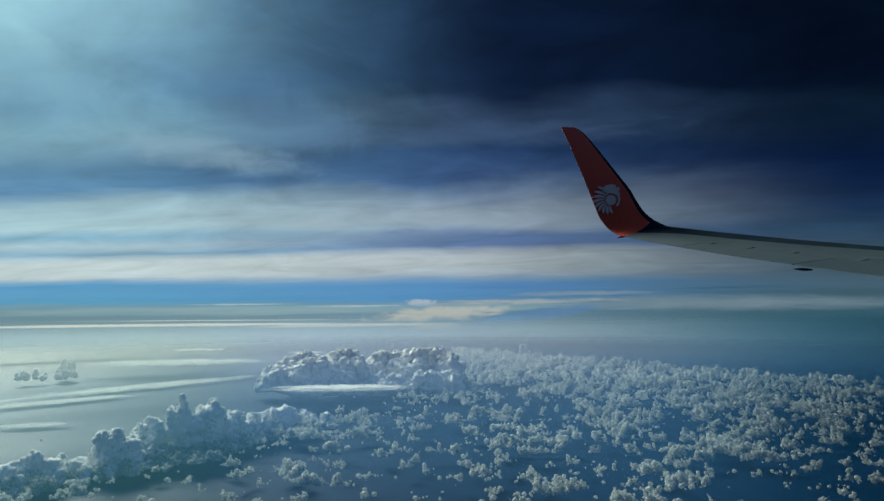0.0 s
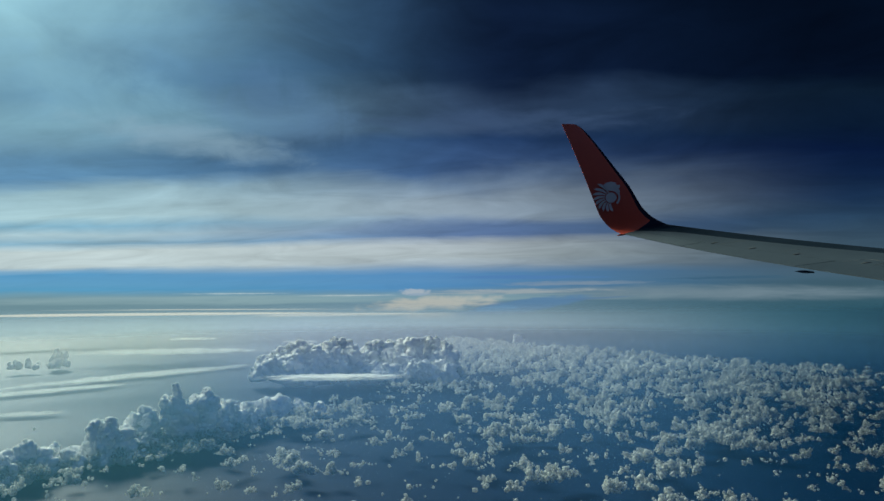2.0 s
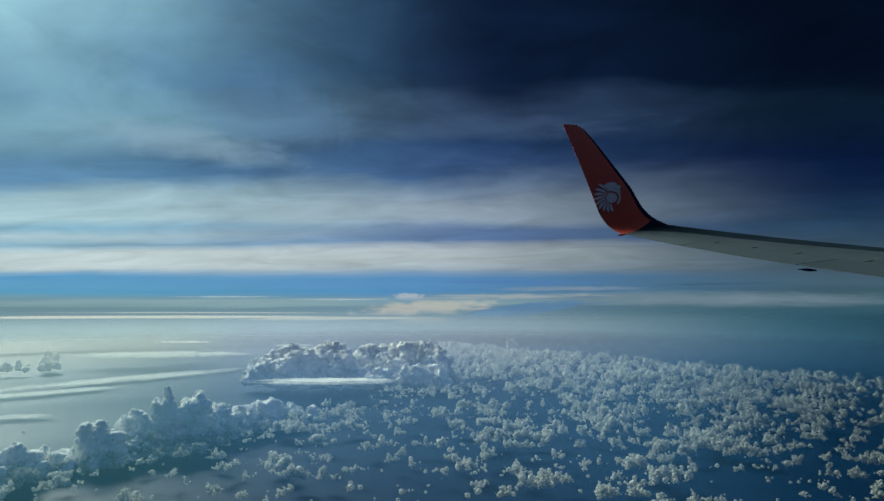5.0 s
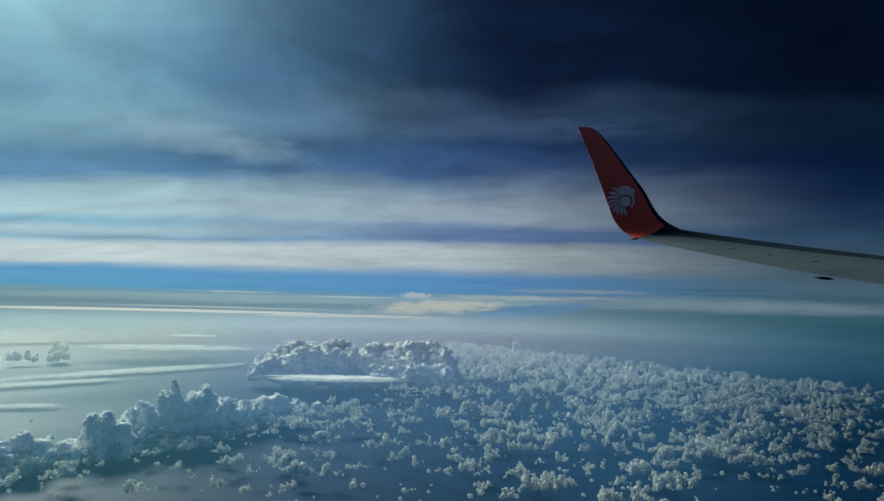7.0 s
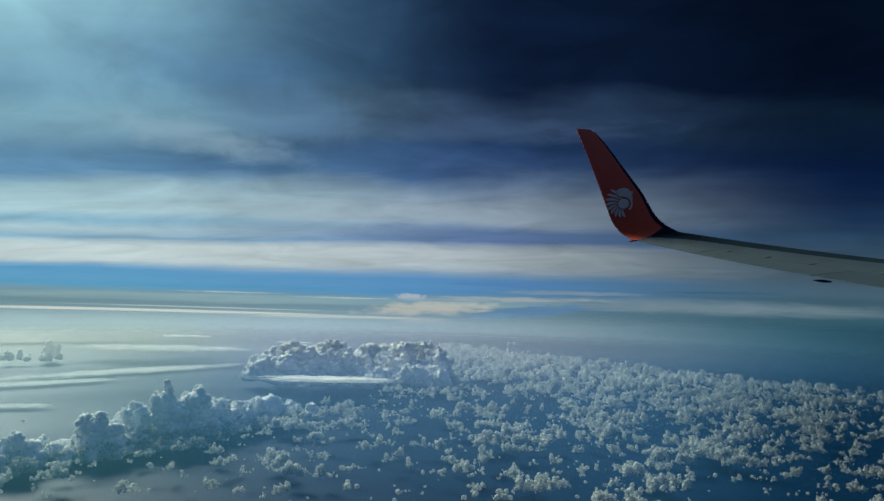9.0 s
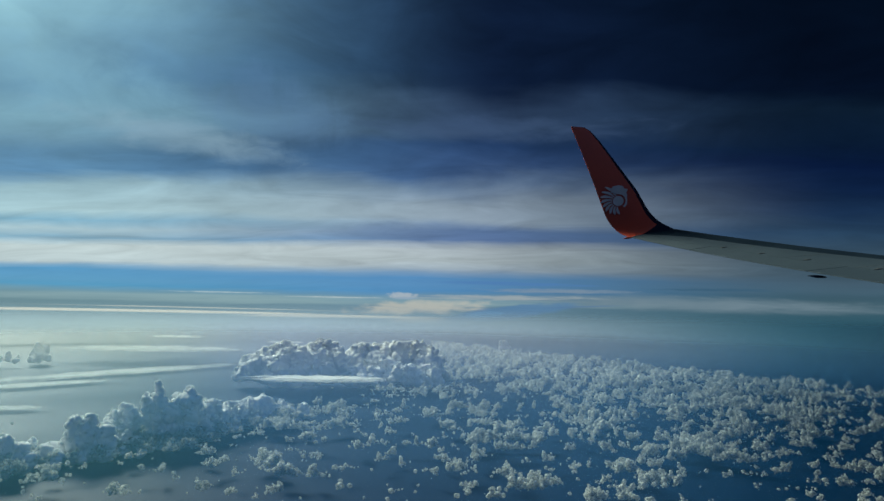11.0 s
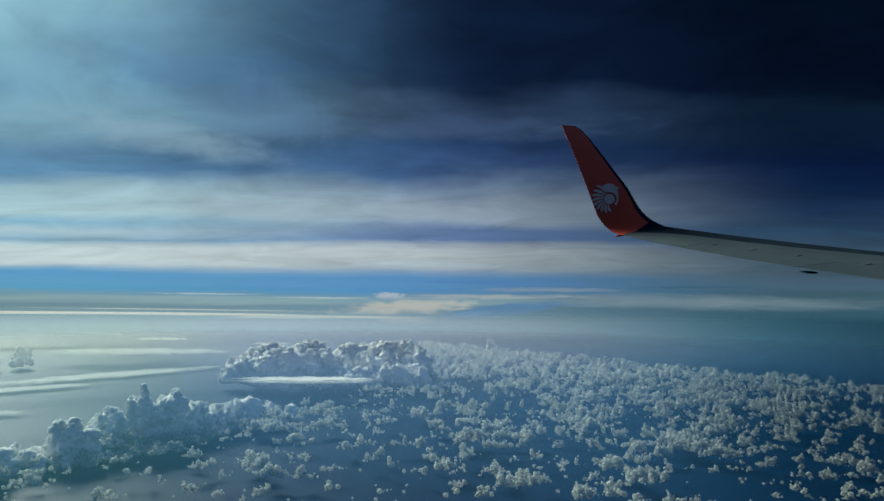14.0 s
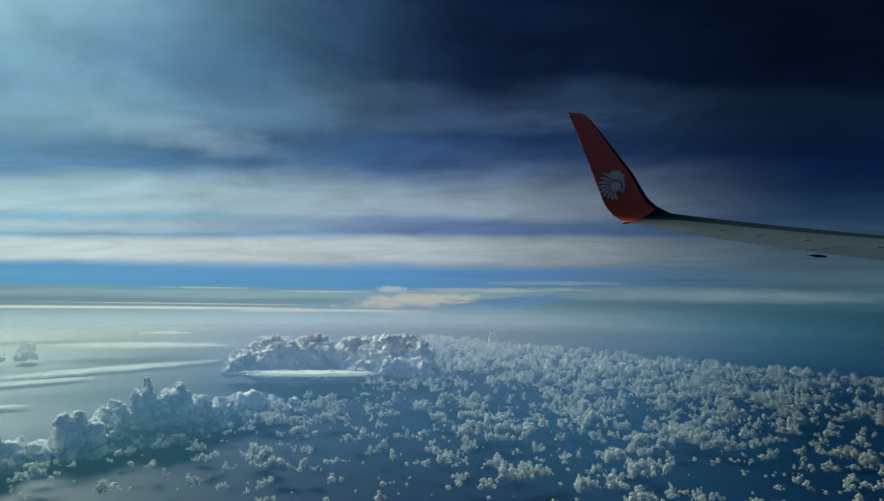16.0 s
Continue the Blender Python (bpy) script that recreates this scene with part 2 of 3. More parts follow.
def wisp_material(name, scale, white, thin, thick, relief=0.6, through_light=0.3):
    """Thin, torn cloud: holes and wisps where the noise is low, denser knots where it is high."""
    mat, k = material(name)
    co = k.n("ShaderNodeNewGeometry").outputs["Position"]
    lump = k.noise(co, scale, 5.0, 0.65, 0.5)
    bp = k.n("ShaderNodeBump")
    bp.inputs["Strength"].default_value, bp.inputs["Distance"].default_value = relief, 0.7 / scale
    k.put(bp.inputs["Height"], lump)
    df, tr, mx, cut = (k.n(q) for q in ("ShaderNodeBsdfDiffuse", "ShaderNodeBsdfTranslucent", "ShaderNodeMixShader", "ShaderNodeMixShader"))
    for b in (df, tr):
        b.inputs[0].default_value = (white * 0.95, white * 0.985, white * 0.94, 1)
        k.put(b.inputs["Normal"], bp.outputs[0])
    mx.inputs[0].default_value = through_light
    k.t.links.new(df.outputs[0], mx.inputs[1])
    k.t.links.new(tr.outputs[0], mx.inputs[2])
    k.put(cut.inputs[0], k.m("MULTIPLY_ADD", k.step(lump, 0.38, 0.62), thick - thin, thin))
    k.t.links.new(k.n("ShaderNodeBsdfTransparent").outputs[0], cut.inputs[1])
    k.t.links.new(mx.outputs[0], cut.inputs[2])
    finish(k, cut.outputs[0])
    return mat


def veil_material(name, density, sx, sy, seed):
    """Thin stratus: torn by streaky holes and thinning out towards its rim."""
    mat, k = material(name)
    tc = k.n("ShaderNodeTexCoord")
    sep = k.n("ShaderNodeSeparateXYZ")
    k.put(sep.inputs[0], tc.outputs["Object"])
    x, y, z = sep.outputs
    rim = k.m("ADD", k.m("MULTIPLY", k.m("MULTIPLY", x, 1 / sx), k.m("MULTIPLY", x, 1 / sx)),
              k.m("MULTIPLY", k.m("MULTIPLY", y, 1 / sy), k.m("MULTIPLY", y, 1 / sy)))
    n1 = k.noise(k.xyz(k.m("MULTIPLY", x, 5 / sx), k.m("MULTIPLY", y, 5 / sy), seed), 1.0, 6.0, 0.62, 0.5)
    body = k.m("SUBTRACT", k.m("MULTIPLY_ADD", n1, 2.4, -0.35), rim)
    alpha = k.m("MULTIPLY", k.step(body, 0.0, 0.75), density)
    df, tr, mx = k.n("ShaderNodeBsdfDiffuse"), k.n("ShaderNodeBsdfTranslucent"), k.n("ShaderNodeMixShader")
    for b in (df, tr):
        b.inputs[0].default_value = (0.90, 0.90, 0.87, 1)
    mx.inputs[0].default_value = 0.35
    k.t.links.new(df.outputs[0], mx.inputs[1])
    k.t.links.new(tr.outputs[0], mx.inputs[2])
    cut = k.n("ShaderNodeMixShader")
    k.put(cut.inputs[0], alpha)
    k.t.links.new(k.n("ShaderNodeBsdfTransparent").outputs[0], cut.inputs[1])
    k.t.links.new(mx.outputs[0], cut.inputs[2])
    finish(k, cut.outputs[0])
    return mat


def haze_material(name, density, tint, dimming, warm, dull):
    """Stand-in for airlight: lets most light by, scatters some; thin at the sea's face and above the cloud layer,
    painted darker away from the sun.
    """
    mat, k = material(name)
    co = k.n("ShaderNodeNewGeometry").outputs["Position"]
    sep = k.n("ShaderNodeSeparateXYZ")
    k.put(sep.inputs[0], co)
    z = sep.outputs[2]
    n1 = k.noise(co, 0.0016, 4.0, 0.5)
    rise = k.m("MULTIPLY", k.step(z, 0.0, 90.0), k.m("SUBTRACT", 1.0, k.step(z, 100.0, 205.0)))
    alpha = k.m("MULTIPLY", rise, k.m("MULTIPLY", k.m("MULTIPLY_ADD", n1, 0.5, 0.75), density))
    # dimming away from the sun and warm glow towards it, put into density and tint
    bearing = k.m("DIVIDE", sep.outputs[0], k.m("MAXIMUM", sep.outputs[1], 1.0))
    dim_side, glow_side = k.step(bearing, 0.05, 0.65), k.step(bearing, -0.2, -0.5)
    alpha = k.m("MULTIPLY", alpha, k.m("MULTIPLY_ADD", dim_side, dimming, 1.15))
    shade = k.mix(dim_side, tint, (tint[0] * dull[0], tint[1] * dull[1], tint[2] * dull[2], 1))
    shade = k.mix(glow_side, shade, (tint[0] * 0.98, tint[1], tint[2] * warm, 1))
    df, tr, mx, cut = (k.n(q) for q in ("ShaderNodeBsdfDiffuse", "ShaderNodeBsdfTranslucent", "ShaderNodeMixShader", "ShaderNodeMixShader"))
    for b in (df, tr):
        k.put(b.inputs[0], shade)
    mx.inputs[0].default_value = 1.0
    k.t.links.new(df.outputs[0], mx.inputs[1])
    k.t.links.new(tr.outputs[0], mx.inputs[2])
    k.put(cut.inputs[0], alpha)
    k.t.links.new(k.n("ShaderNodeBsdfTransparent").outputs[0], cut.inputs[1])
    k.t.links.new(mx.outputs[0], cut.inputs[2])
    finish(k, cut.outputs[0])
    return mat


SEA = sea_material()
CLOUD = wisp_material("small_cumulus_cloud", 0.36, 0.64, 0.25, 1.0, 0.5)
CLOUD_EDGE = wisp_material("cumulus_cloud_edge", 0.14, 0.86, 0.5, 1.0, 0.3, 0.15)
CLOUD_BIG = cumulus_material("towering_cumulus_cloud", 0.11, 2.5, 0.83, 0.3, 0.0)
# wing grey far below its real tone: shade on the skin is in the colour
GREY = surface("wing_grey_with_shade", (0.013, 0.028, 0.043, 1), (0.020, 0.038, 0.055, 1), 0.6, 0, 1.2, 0.05)
RED = surface("winglet_red_paint", (0.60, 0.052, 0.016, 1), (0.68, 0.064, 0.02, 1), 0.42, 0, 1.5, 0.03)
# bare metal edges: the dark sky they mirror is put into the base colour
METAL = surface("leading_edge_dark_reflection", (0.006, 0.013, 0.022, 1), (0.010, 0.019, 0.030, 1), 0.8, 0.0, 2.0, 0.04, 40.0, 0.02)
METAL_DULL = surface("winglet_edge_dark_reflection", (0.009, 0.014, 0.026, 1), (0.014, 0.021, 0.034, 1), 0.8, 0.0, 2.0, 0.04, 40.0, 0.02)
WHITE = surface("emblem_white_paint", (0.68, 0.50, 0.42, 1), (0.78, 0.60, 0.52, 1), 0.5, 0, 3.0)
DARK = surface("dark_seal_rubber", (0.02, 0.02, 0.022, 1), (0.04, 0.04, 0.042, 1), 0.7, 0, 4.0)
SEAM = surface("panel_seam", (0.06, 0.065, 0.065, 1), (0.09, 0.095, 0.095, 1), 0.7, 0, 4.0)


# ---- building tools ----
def part(name, verts, faces, mat, parent=None, label="", smooth=True):
    me = bpy.data.meshes.new(name)
    me.from_pydata([tuple(v) for v in verts], [], faces)
    me.polygons.foreach_set("use_smooth", [smooth] * len(me.polygons))
    me.materials.append(mat)
    bm = bmesh.new()
    bm.from_mesh(me)
    bmesh.ops.recalc_face_normals(bm, faces=bm.faces)
    bm.to_mesh(me)
    bm.free()
    me.set_sharp_from_angle(angle=radians(38))
    ob = new(name, me)
    ob.parent = parent
    if label:
        tagged(ob, label)
    return ob


# ---- sea ----
def make_sea():
    ring = 160
    radii = (60, 200, 500, 1000, 1800, 2800, 3900, 4900)
    verts, faces = [(0, 0, 0)], []
    for r in radii:
        verts += [(r * math.cos(2 * math.pi * i / ring), r * math.sin(2 * math.pi * i / ring), 0) for i in range(ring)]
    for i in range(ring):
        j = (i + 1) % ring
        faces.append((0, 1 + i, 1 + j))
        for q in range(len(radii) - 1):
            a = 1 + q * ring
            faces.append((a + i, a + ring + i, a + ring + j, a + j))
    tagged(part("water", verts, faces, SEA), "deep blue open sea far below, dulled by distance", "sea", kind="structure")


make_sea()


def make_haze():
    """Added see-through shells over the sea, one behind the other, tinted to imitate haze."""
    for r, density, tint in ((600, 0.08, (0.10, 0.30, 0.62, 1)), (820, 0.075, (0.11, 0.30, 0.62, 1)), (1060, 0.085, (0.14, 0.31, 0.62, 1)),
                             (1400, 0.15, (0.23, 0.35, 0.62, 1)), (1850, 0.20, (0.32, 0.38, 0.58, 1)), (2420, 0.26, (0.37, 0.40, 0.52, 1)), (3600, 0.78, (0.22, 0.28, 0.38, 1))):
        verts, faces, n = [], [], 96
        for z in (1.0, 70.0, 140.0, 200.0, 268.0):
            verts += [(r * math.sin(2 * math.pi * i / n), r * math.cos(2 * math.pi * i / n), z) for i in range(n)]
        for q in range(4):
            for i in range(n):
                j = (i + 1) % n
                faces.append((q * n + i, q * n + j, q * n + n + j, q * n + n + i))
        ob = part("haze", verts, faces, haze_material("airlight_shell", density, tint, 2.6 if r < 1200 else 0.7, 0.74 if r < 3000 else 0.95,
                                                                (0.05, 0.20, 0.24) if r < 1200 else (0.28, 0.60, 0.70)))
        tagged(ob, "added see-through shell tinted as pale blue haze over the sea", "haze", kind="structure")


make_haze()


# ---- the wing ----
def wing_le(o):
    d = o - 10.16
    return Vector((5.05 + 0.52 * (14.1 - o), o, 250.83 + 0.2 * d + 0.0055 * d * d))


def wing_te(o):
    d = o - 8.38
    return Vector((4.23 + 0.25 * (14.3 - o), o, 250.36 + 0.165 * d + 0.0052 * d * d))


TIP_LE = ((5.18, 13.82, 251.64), (4.95, 14.05, 251.83), (4.78, 14.2, 252.06), (4.65, 14.3, 252.34),
          (4.53, 14.4, 252.62), (4.22, 14.6, 253.15), (3.87, 14.8, 253.73), (3.62, 14.9, 254.07), (3.45, 14.91, 254.19))
TIP_TE = ((4.29, 14.05, 251.45), (4.15, 14.25, 251.55), (4.02, 14.4, 251.69), (3.88, 14.5, 251.92),
          (3.78, 14.55, 252.21), (3.59, 14.7, 252.86), (3.35, 14.85, 253.6), (3.15, 14.9, 254.12), (3.12, 14.91, 254.21))
LE_TIP = [Vector(p) for p in TIP_LE]
TE_TIP = [Vector(p) for p in TIP_TE]


def spline(pts, u):
    """A smooth curve through the points, u from 0 to len - 1."""
    i = min(int(u), len(pts) - 2)
    f = u - i
    p1, p2 = pts[i], pts[i + 1]
    p0 = pts[i - 1] if i else p1 * 2 - p2
    p3 = pts[i + 2] if i + 2 < len(pts) else p2 * 2 - p1
    return 0.5 * (2 * p1 + (p2 - p0) * f + (2 * p0 - 5 * p1 + 4 * p2 - p3) * f * f + (3 * p1 - p0 - 3 * p2 + p3) * f ** 3)


def station(s):
    """Leading and trailing edge at a station: below 0 along the wing (s + 13.82 metres out), from 0 up the winglet."""
    if s <= 0:
        return wing_le(13.82 + s), wing_te(14.05 + s)
    return spline(LE_TIP, s), spline(TE_TIP, s)


def section(s, f, side):
    """A point on the skin: f along the chord, side +1 top (inner face of the winglet), -1 bottom."""
    a, b = station(s)
    h = 0.02
    s0, s1 = max(s - h, -11.5), min(s + h, 7.999)
    a0, b0 = station(s0)
    a1, b1 = station(s1)
    span = ((a1 + b1) - (a0 + b0)).normalized()
    chord = b - a
    up = span.cross(chord).normalized()
    tc = 0.105 if s < 0 else 0.105 - 0.04 * min(s / 3, 1)
    t = 5 * tc * (0.2969 * math.sqrt(f) - 0.126 * f - 0.3516 * f * f + 0.2843 * f ** 3 - 0.1015 * f ** 4)
    t *= (0.75 if side > 0 else 0.95)
    return a + chord * f + up * (side * (t * chord.length + 0.004))


def metal_shade_edge(s):
    """Chord fraction back to which the bare metal reaches; widened at the winglet root to paint its shade."""
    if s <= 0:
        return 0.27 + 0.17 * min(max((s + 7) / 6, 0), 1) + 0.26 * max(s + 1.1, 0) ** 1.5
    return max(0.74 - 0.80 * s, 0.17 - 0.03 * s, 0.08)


def loft(stations, f0, f1, steps):
    """A closed solid: the piece of the aerofoil between two chord fractions (numbers or rules of the station)."""
    n = 2 * steps + 2
    verts, faces = [], []
    for s in stations:
        a, c = (q(s) if callable(q) else q for q in (f0, f1))
        fs = [a + (c - a) * (i / steps) ** (2 if a == 0 else 1) for i in range(steps + 1)]
        verts += [section(s, f, 1) for f in fs] + [section(s, f, -1) for f in reversed(fs)]
    for q in range(len(stations) - 1):
        for i in range(n):
            j = (i + 1) % n
            faces.append((q * n + i, q * n + j, (q + 1) * n + j, (q + 1) * n + i))
    faces.append(tuple(range(n)))
    faces.append(tuple(range((len(stations) - 1) * n, len(stations) * n)))
    return verts, faces


def spread(a, b, n):
    return [a + (b - a) * i / n for i in range(n + 1)]


def strip(points, width, lift, normal):
    """A thin raised or inlaid band along a run of points."""
    verts, faces = [], []
    for i, p in enumerate(points):
        q = points[min(i + 1, len(points) - 1)] - points[max(i - 1, 0)]
        side = q.cross(normal).normalized() * width / 2
        for sgn, h in ((-1, -0.003), (-1, lift), (1, lift), (1, -0.003)):
            verts.append(p + side * sgn + normal * h)
    for i in range(len(points) - 1):
        for j in range(4):
            k = (j + 1) % 4
            faces.append((i * 4 + j, i * 4 + k, i * 4 + 4 + k, i * 4 + 4 + j))
    faces += [(0, 1, 2, 3), tuple(len(verts) - 4 + j for j in range(4))]
    return verts, faces


def skin_normal(s, f):
    a = section(s + 0.02, f, 1) - section(s - 0.02, f, 1)
    b = section(s, f + 0.01, 1) - section(s, f - 0.01, 1)
    return a.cross(b).normalized()


def blade(u0, v0, ang, length, width, bend):
    """Outline of a curved feather in the plane of the winglet: base, heading, length, width."""
    left, right = [], []
    for i in range(9):
        f = i / 8
        a = radians(ang + bend * f)
        u, v = u0 + math.cos(a) * length * f, v0 + math.sin(a) * length * f
        w = width * (0.35 + 1.3 * f) * (1 - f ** 5) / 2
        left.append((u - math.sin(a) * w, v + math.cos(a) * w))
        right.append((u + math.sin(a) * w, v - math.cos(a) * w))
    return left + right[::-1]


def make_wing():
    wing = new("aeroplane_wing")
    wing.location = (0, 0, 0)
    tagged(wing, "grey airliner wing with a tall red upturned winglet", "aeroplane wing")
    part("wing_box", *loft(spread(-11.4, 0, 40), metal_shade_edge, 0.735, 10), GREY, wing, "grey painted upper wing skin")
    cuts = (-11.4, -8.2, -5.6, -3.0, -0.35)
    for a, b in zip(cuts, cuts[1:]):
        part("slat", *loft(spread(a, b - 0.012, 10), 0.0, lambda s: metal_shade_edge(s) - 0.001, 10), METAL, wing, "dark bare metal slat along the leading edge")
    part("tip_edge_with_shade", *loft(spread(-0.345, 0, 4), 0.0, lambda s: metal_shade_edge(s) - 0.001, 10), METAL, wing)
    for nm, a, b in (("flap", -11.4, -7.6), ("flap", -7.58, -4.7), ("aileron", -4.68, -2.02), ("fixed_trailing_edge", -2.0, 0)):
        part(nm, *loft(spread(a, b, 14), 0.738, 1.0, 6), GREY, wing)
    for a, b in ((-10.4, -9.0), (-8.98, -7.6), (-7.58, -6.2), (-6.18, -4.8)):
        pts = spread(a, b, 6)
        edge = [section(s, 0.60, 1) for s in pts] + [section(b, f, 1) for f in spread(0.60, 0.73, 4)[1:]]
        part("spoiler_seam", *strip(edge, 0.008, 0.002, skin_normal((a + b) / 2, 0.62)), SEAM, wing)
    # panel joints across and along the wing
    for s in (-9.2, -6.9, -5.2, -3.6, -2.4, -1.1):
        edge = [section(s, f, 1) for f in spread(metal_shade_edge(s) + 0.01, 0.72, 12)]
        part("panel_joint", *strip(edge, 0.007, 0.002, skin_normal(s, 0.4)), SEAM, wing)
    # hinge covers ahead of the aileron and the outer flap
    for s in (-2.25, -3.1, -3.95, -5.05):
        c, nrm = section(s, 0.70, 1), skin_normal(s, 0.70)
        fwd = (section(s, 0.60, 1) - section(s, 0.72, 1)).normalized()
        side = fwd.cross(nrm)
        vs, fc = [], []
        for i in range(7):
            u = i / 6
            r = 0.022 * math.sin(math.pi * min(max(u, 0.04), 0.96)) ** 0.7
            for j in range(8):
                a = 2 * math.pi * j / 8
                vs.append(c + fwd * (u - 0.5) * 0.14 + side * r * math.cos(a) + nrm * r * 0.8 * math.sin(a))
        for i in range(6):
            for j in range(8):
                k = (j + 1) % 8
                fc.append((i * 8 + j, i * 8 + k, i * 8 + 8 + k, i * 8 + 8 + j))
        fc += [tuple(range(8)), tuple(range(48, 56))]
        part("hinge_cover", vs, fc, SEAM, wing)
    # tails of the flap track fairings, which show below the trailing edge
    for s in (-4.85, -8.9):
        a, b = station(s)
        back = (b - a).normalized()
        base = b - back * 0.14 + Vector((0, 0, -0.07))
        vs, fc = [], []
        rings, seg = 15, 14
        for i in range(rings):
            u = i / (rings - 1)
            r = max(0.022 * (math.sin(math.pi * min(u * 0.62 + 0.19, 1)) ** 1.3) * (1 - u ** 6), 0.006)
            c = base + back * (0.26 * u) + Vector((0, 0, 0.03 * u))
            for j in range(seg):
                an = 2 * math.pi * j / seg
                vs.append(c + Vector((0, 1, 0.16)) * r * 0.72 * math.cos(an) + Vector((0, 0, 1)) * r * math.sin(an))
        for i in range(rings - 1):
            for j in range(seg):
                k = (j + 1) % seg
                fc.append((i * seg + j, i * seg + k, i * seg + seg + k, i * seg + seg + j))
        fc += [tuple(range(seg)), tuple(range((rings - 1) * seg, rings * seg))]
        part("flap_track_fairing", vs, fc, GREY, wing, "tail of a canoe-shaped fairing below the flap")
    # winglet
    winglet = part("winglet", *loft(spread(0.0, 8.0, 64), metal_shade_edge, 1.0, 12), RED, wing, "tall swept red winglet curving up from the tip")
    # broadens at the root, where the dark colour stands in for shade
    part("winglet_leading_edge", *loft(spread(0.0, 8.0, 64), 0.0, lambda s: metal_shade_edge(s) - 0.003, 8), METAL_DULL, winglet, "dark metal strip along the front of the winglet")
    a, b = station(0.15)
    aft = (b - a).normalized()
    # tip fairing with its tail light
    c = station(0.3)[1] + Vector((0, 0, -0.02))
    vs, fc = [], []
    for i in range(9):
        u = i / 8
        r = 0.036 * math.sqrt(max(1 - (1 - u) ** 2, 0.02))
        p = c + aft * 0.1 - aft * 0.36 * u
        for j in range(12):
            an = 2 * math.pi * j / 12
            vs.append(p + Vector((0.2, 0.95, 0.2)).normalized() * r * 0.7 * math.cos(an) + Vector((0, 0, 1)) * r * math.sin(an))
    for i in range(8):
        for j in range(12):
            k = (j + 1) % 12
            fc.append((i * 12 + j, i * 12 + k, i * 12 + 12 + k, i * 12 + 12 + j))
    fc += [tuple(range(12)), tuple(range(96, 108))]
    part("tip_fairing", vs, fc, RED, winglet, "red tail of the tip fairing under the winglet")
    # emblem: a disc, a rounded body and a fan of feathers, laid on the inner face
    s0, f0 = 3.72, 0.44
    org, nrm = section(s0, f0, 1), skin_normal(s0, f0)
    size = 1.06
    vv = Vector((0, 0, 1)) - nrm * nrm.z
    vv.normalize()
    uu = vv.cross(nrm)
    if uu.x < 0:
        uu = -uu
    org = org - uu * 0.11

    def flat_shape(outline, mat, lift):
        n = len(outline)
        top = [org + (uu * u + vv * v) * size for u, v in outline]
        vs = [p + nrm * lift for p in top] + [p + nrm * 0.002 for p in top]
        return vs, [tuple(range(n))] + [(i, (i + 1) % n, n + (i + 1) % n, n + i) for i in range(n)]

    emblem = new("emblem")
    emblem.parent = winglet
    for i in range(9):
        ang = 114 + i * 18.5
        shape = blade(0.13 * math.cos(radians(ang)), 0.13 * math.sin(radians(ang)), ang, 0.31 - 0.016 * i, 0.056, 24)
        part("emblem_feather", *flat_shape(shape, WHITE, 0.02), WHITE, emblem, smooth=False)
    part("emblem_disc", *flat_shape([(0.115 * math.cos(a * math.pi / 14), 0.115 * math.sin(a * math.pi / 14)) for a in range(28)], WHITE, 0.02),
         WHITE, emblem, smooth=False)
    body = [(0.155 * math.cos(radians(a)), 0.155 * math.sin(radians(a))) for a in range(-50, 104, 11)]
    body += [(-0.16, 0.2), (-0.17, 0.28), (-0.1, 0.34), (0.0, 0.36), (0.09, 0.34), (0.13, 0.28), (0.19, 0.27), (0.19, 0.22),
             (0.16, 0.2), (0.19, 0.14), (0.18, 0.09), (0.19, 0.02), (0.18, -0.07), (0.14, -0.15)]
    part("emblem_body", *flat_shape(body, WHITE, 0.02), WHITE, emblem, smooth=False)
    return wing


make_wing()


# ---- cumulus ----
def ico(level):
    bm = bmesh.new()
    bmesh.ops.create_icosphere(bm, subdivisions=level, radius=1.0)
    v = np.array([p.co for p in bm.verts])
    f = np.array([[p.index for p in q.verts] for q in bm.faces])
    bm.free()
    return v, f


ICO = {n: ico(n) for n in (1, 2, 3, 4)}


def wave_noise(p, seed, octaves=4):
    """Cheap lumpy noise: sums of sines in turned directions, billowed."""
    g = np.random.default_rng(seed)
    out, amp, freq = np.zeros(len(p)), 1.0, 1.0
    for _ in range(octaves):
        acc = np.zeros(len(p))
        for _ in range(4):
            d = g.normal(size=3)
            d /= np.linalg.norm(d)
            acc += np.sin(p @ d * freq * 2.2 + g.uniform(0, 6.28))
        out += amp * (np.abs(acc) * 0.5 - 0.55)
        amp, freq = amp * 0.5, freq * 2.1
    return out


def puffs(blobs, level, rough, seed, floor=None):
    """One mesh's points and faces from many lumpy, uneven balls (x, y, z, radius); floor flattens the underside."""
    bv, bf = ICO[level]
    g = np.random.default_rng(seed)
    c = np.array(blobs, dtype=float)
    n, m = len(c), len(bv)
    uneven = g.uniform(0.8, 1.2, size=(n, 1, 3))
    shift = g.uniform(-40, 40, size=(n, 1, 3))
    d = wave_noise((bv[None] * 1.4 + shift).reshape(-1, 3), seed, max(level - 1, 1)).reshape(n, m, 1)
    q = (bv[None] * uneven * (1 + d * rough) * c[:, None, 3:4] + c[:, None, :3]).reshape(-1, 3)
    if floor is not None:
        low = q[:, 2] < floor
        q[low, 2] = floor + (q[low, 2] - floor) * 0.12
    f = (bf[None] + (np.arange(n) * m)[:, None, None]).reshape(-1, 3)
    return q, f


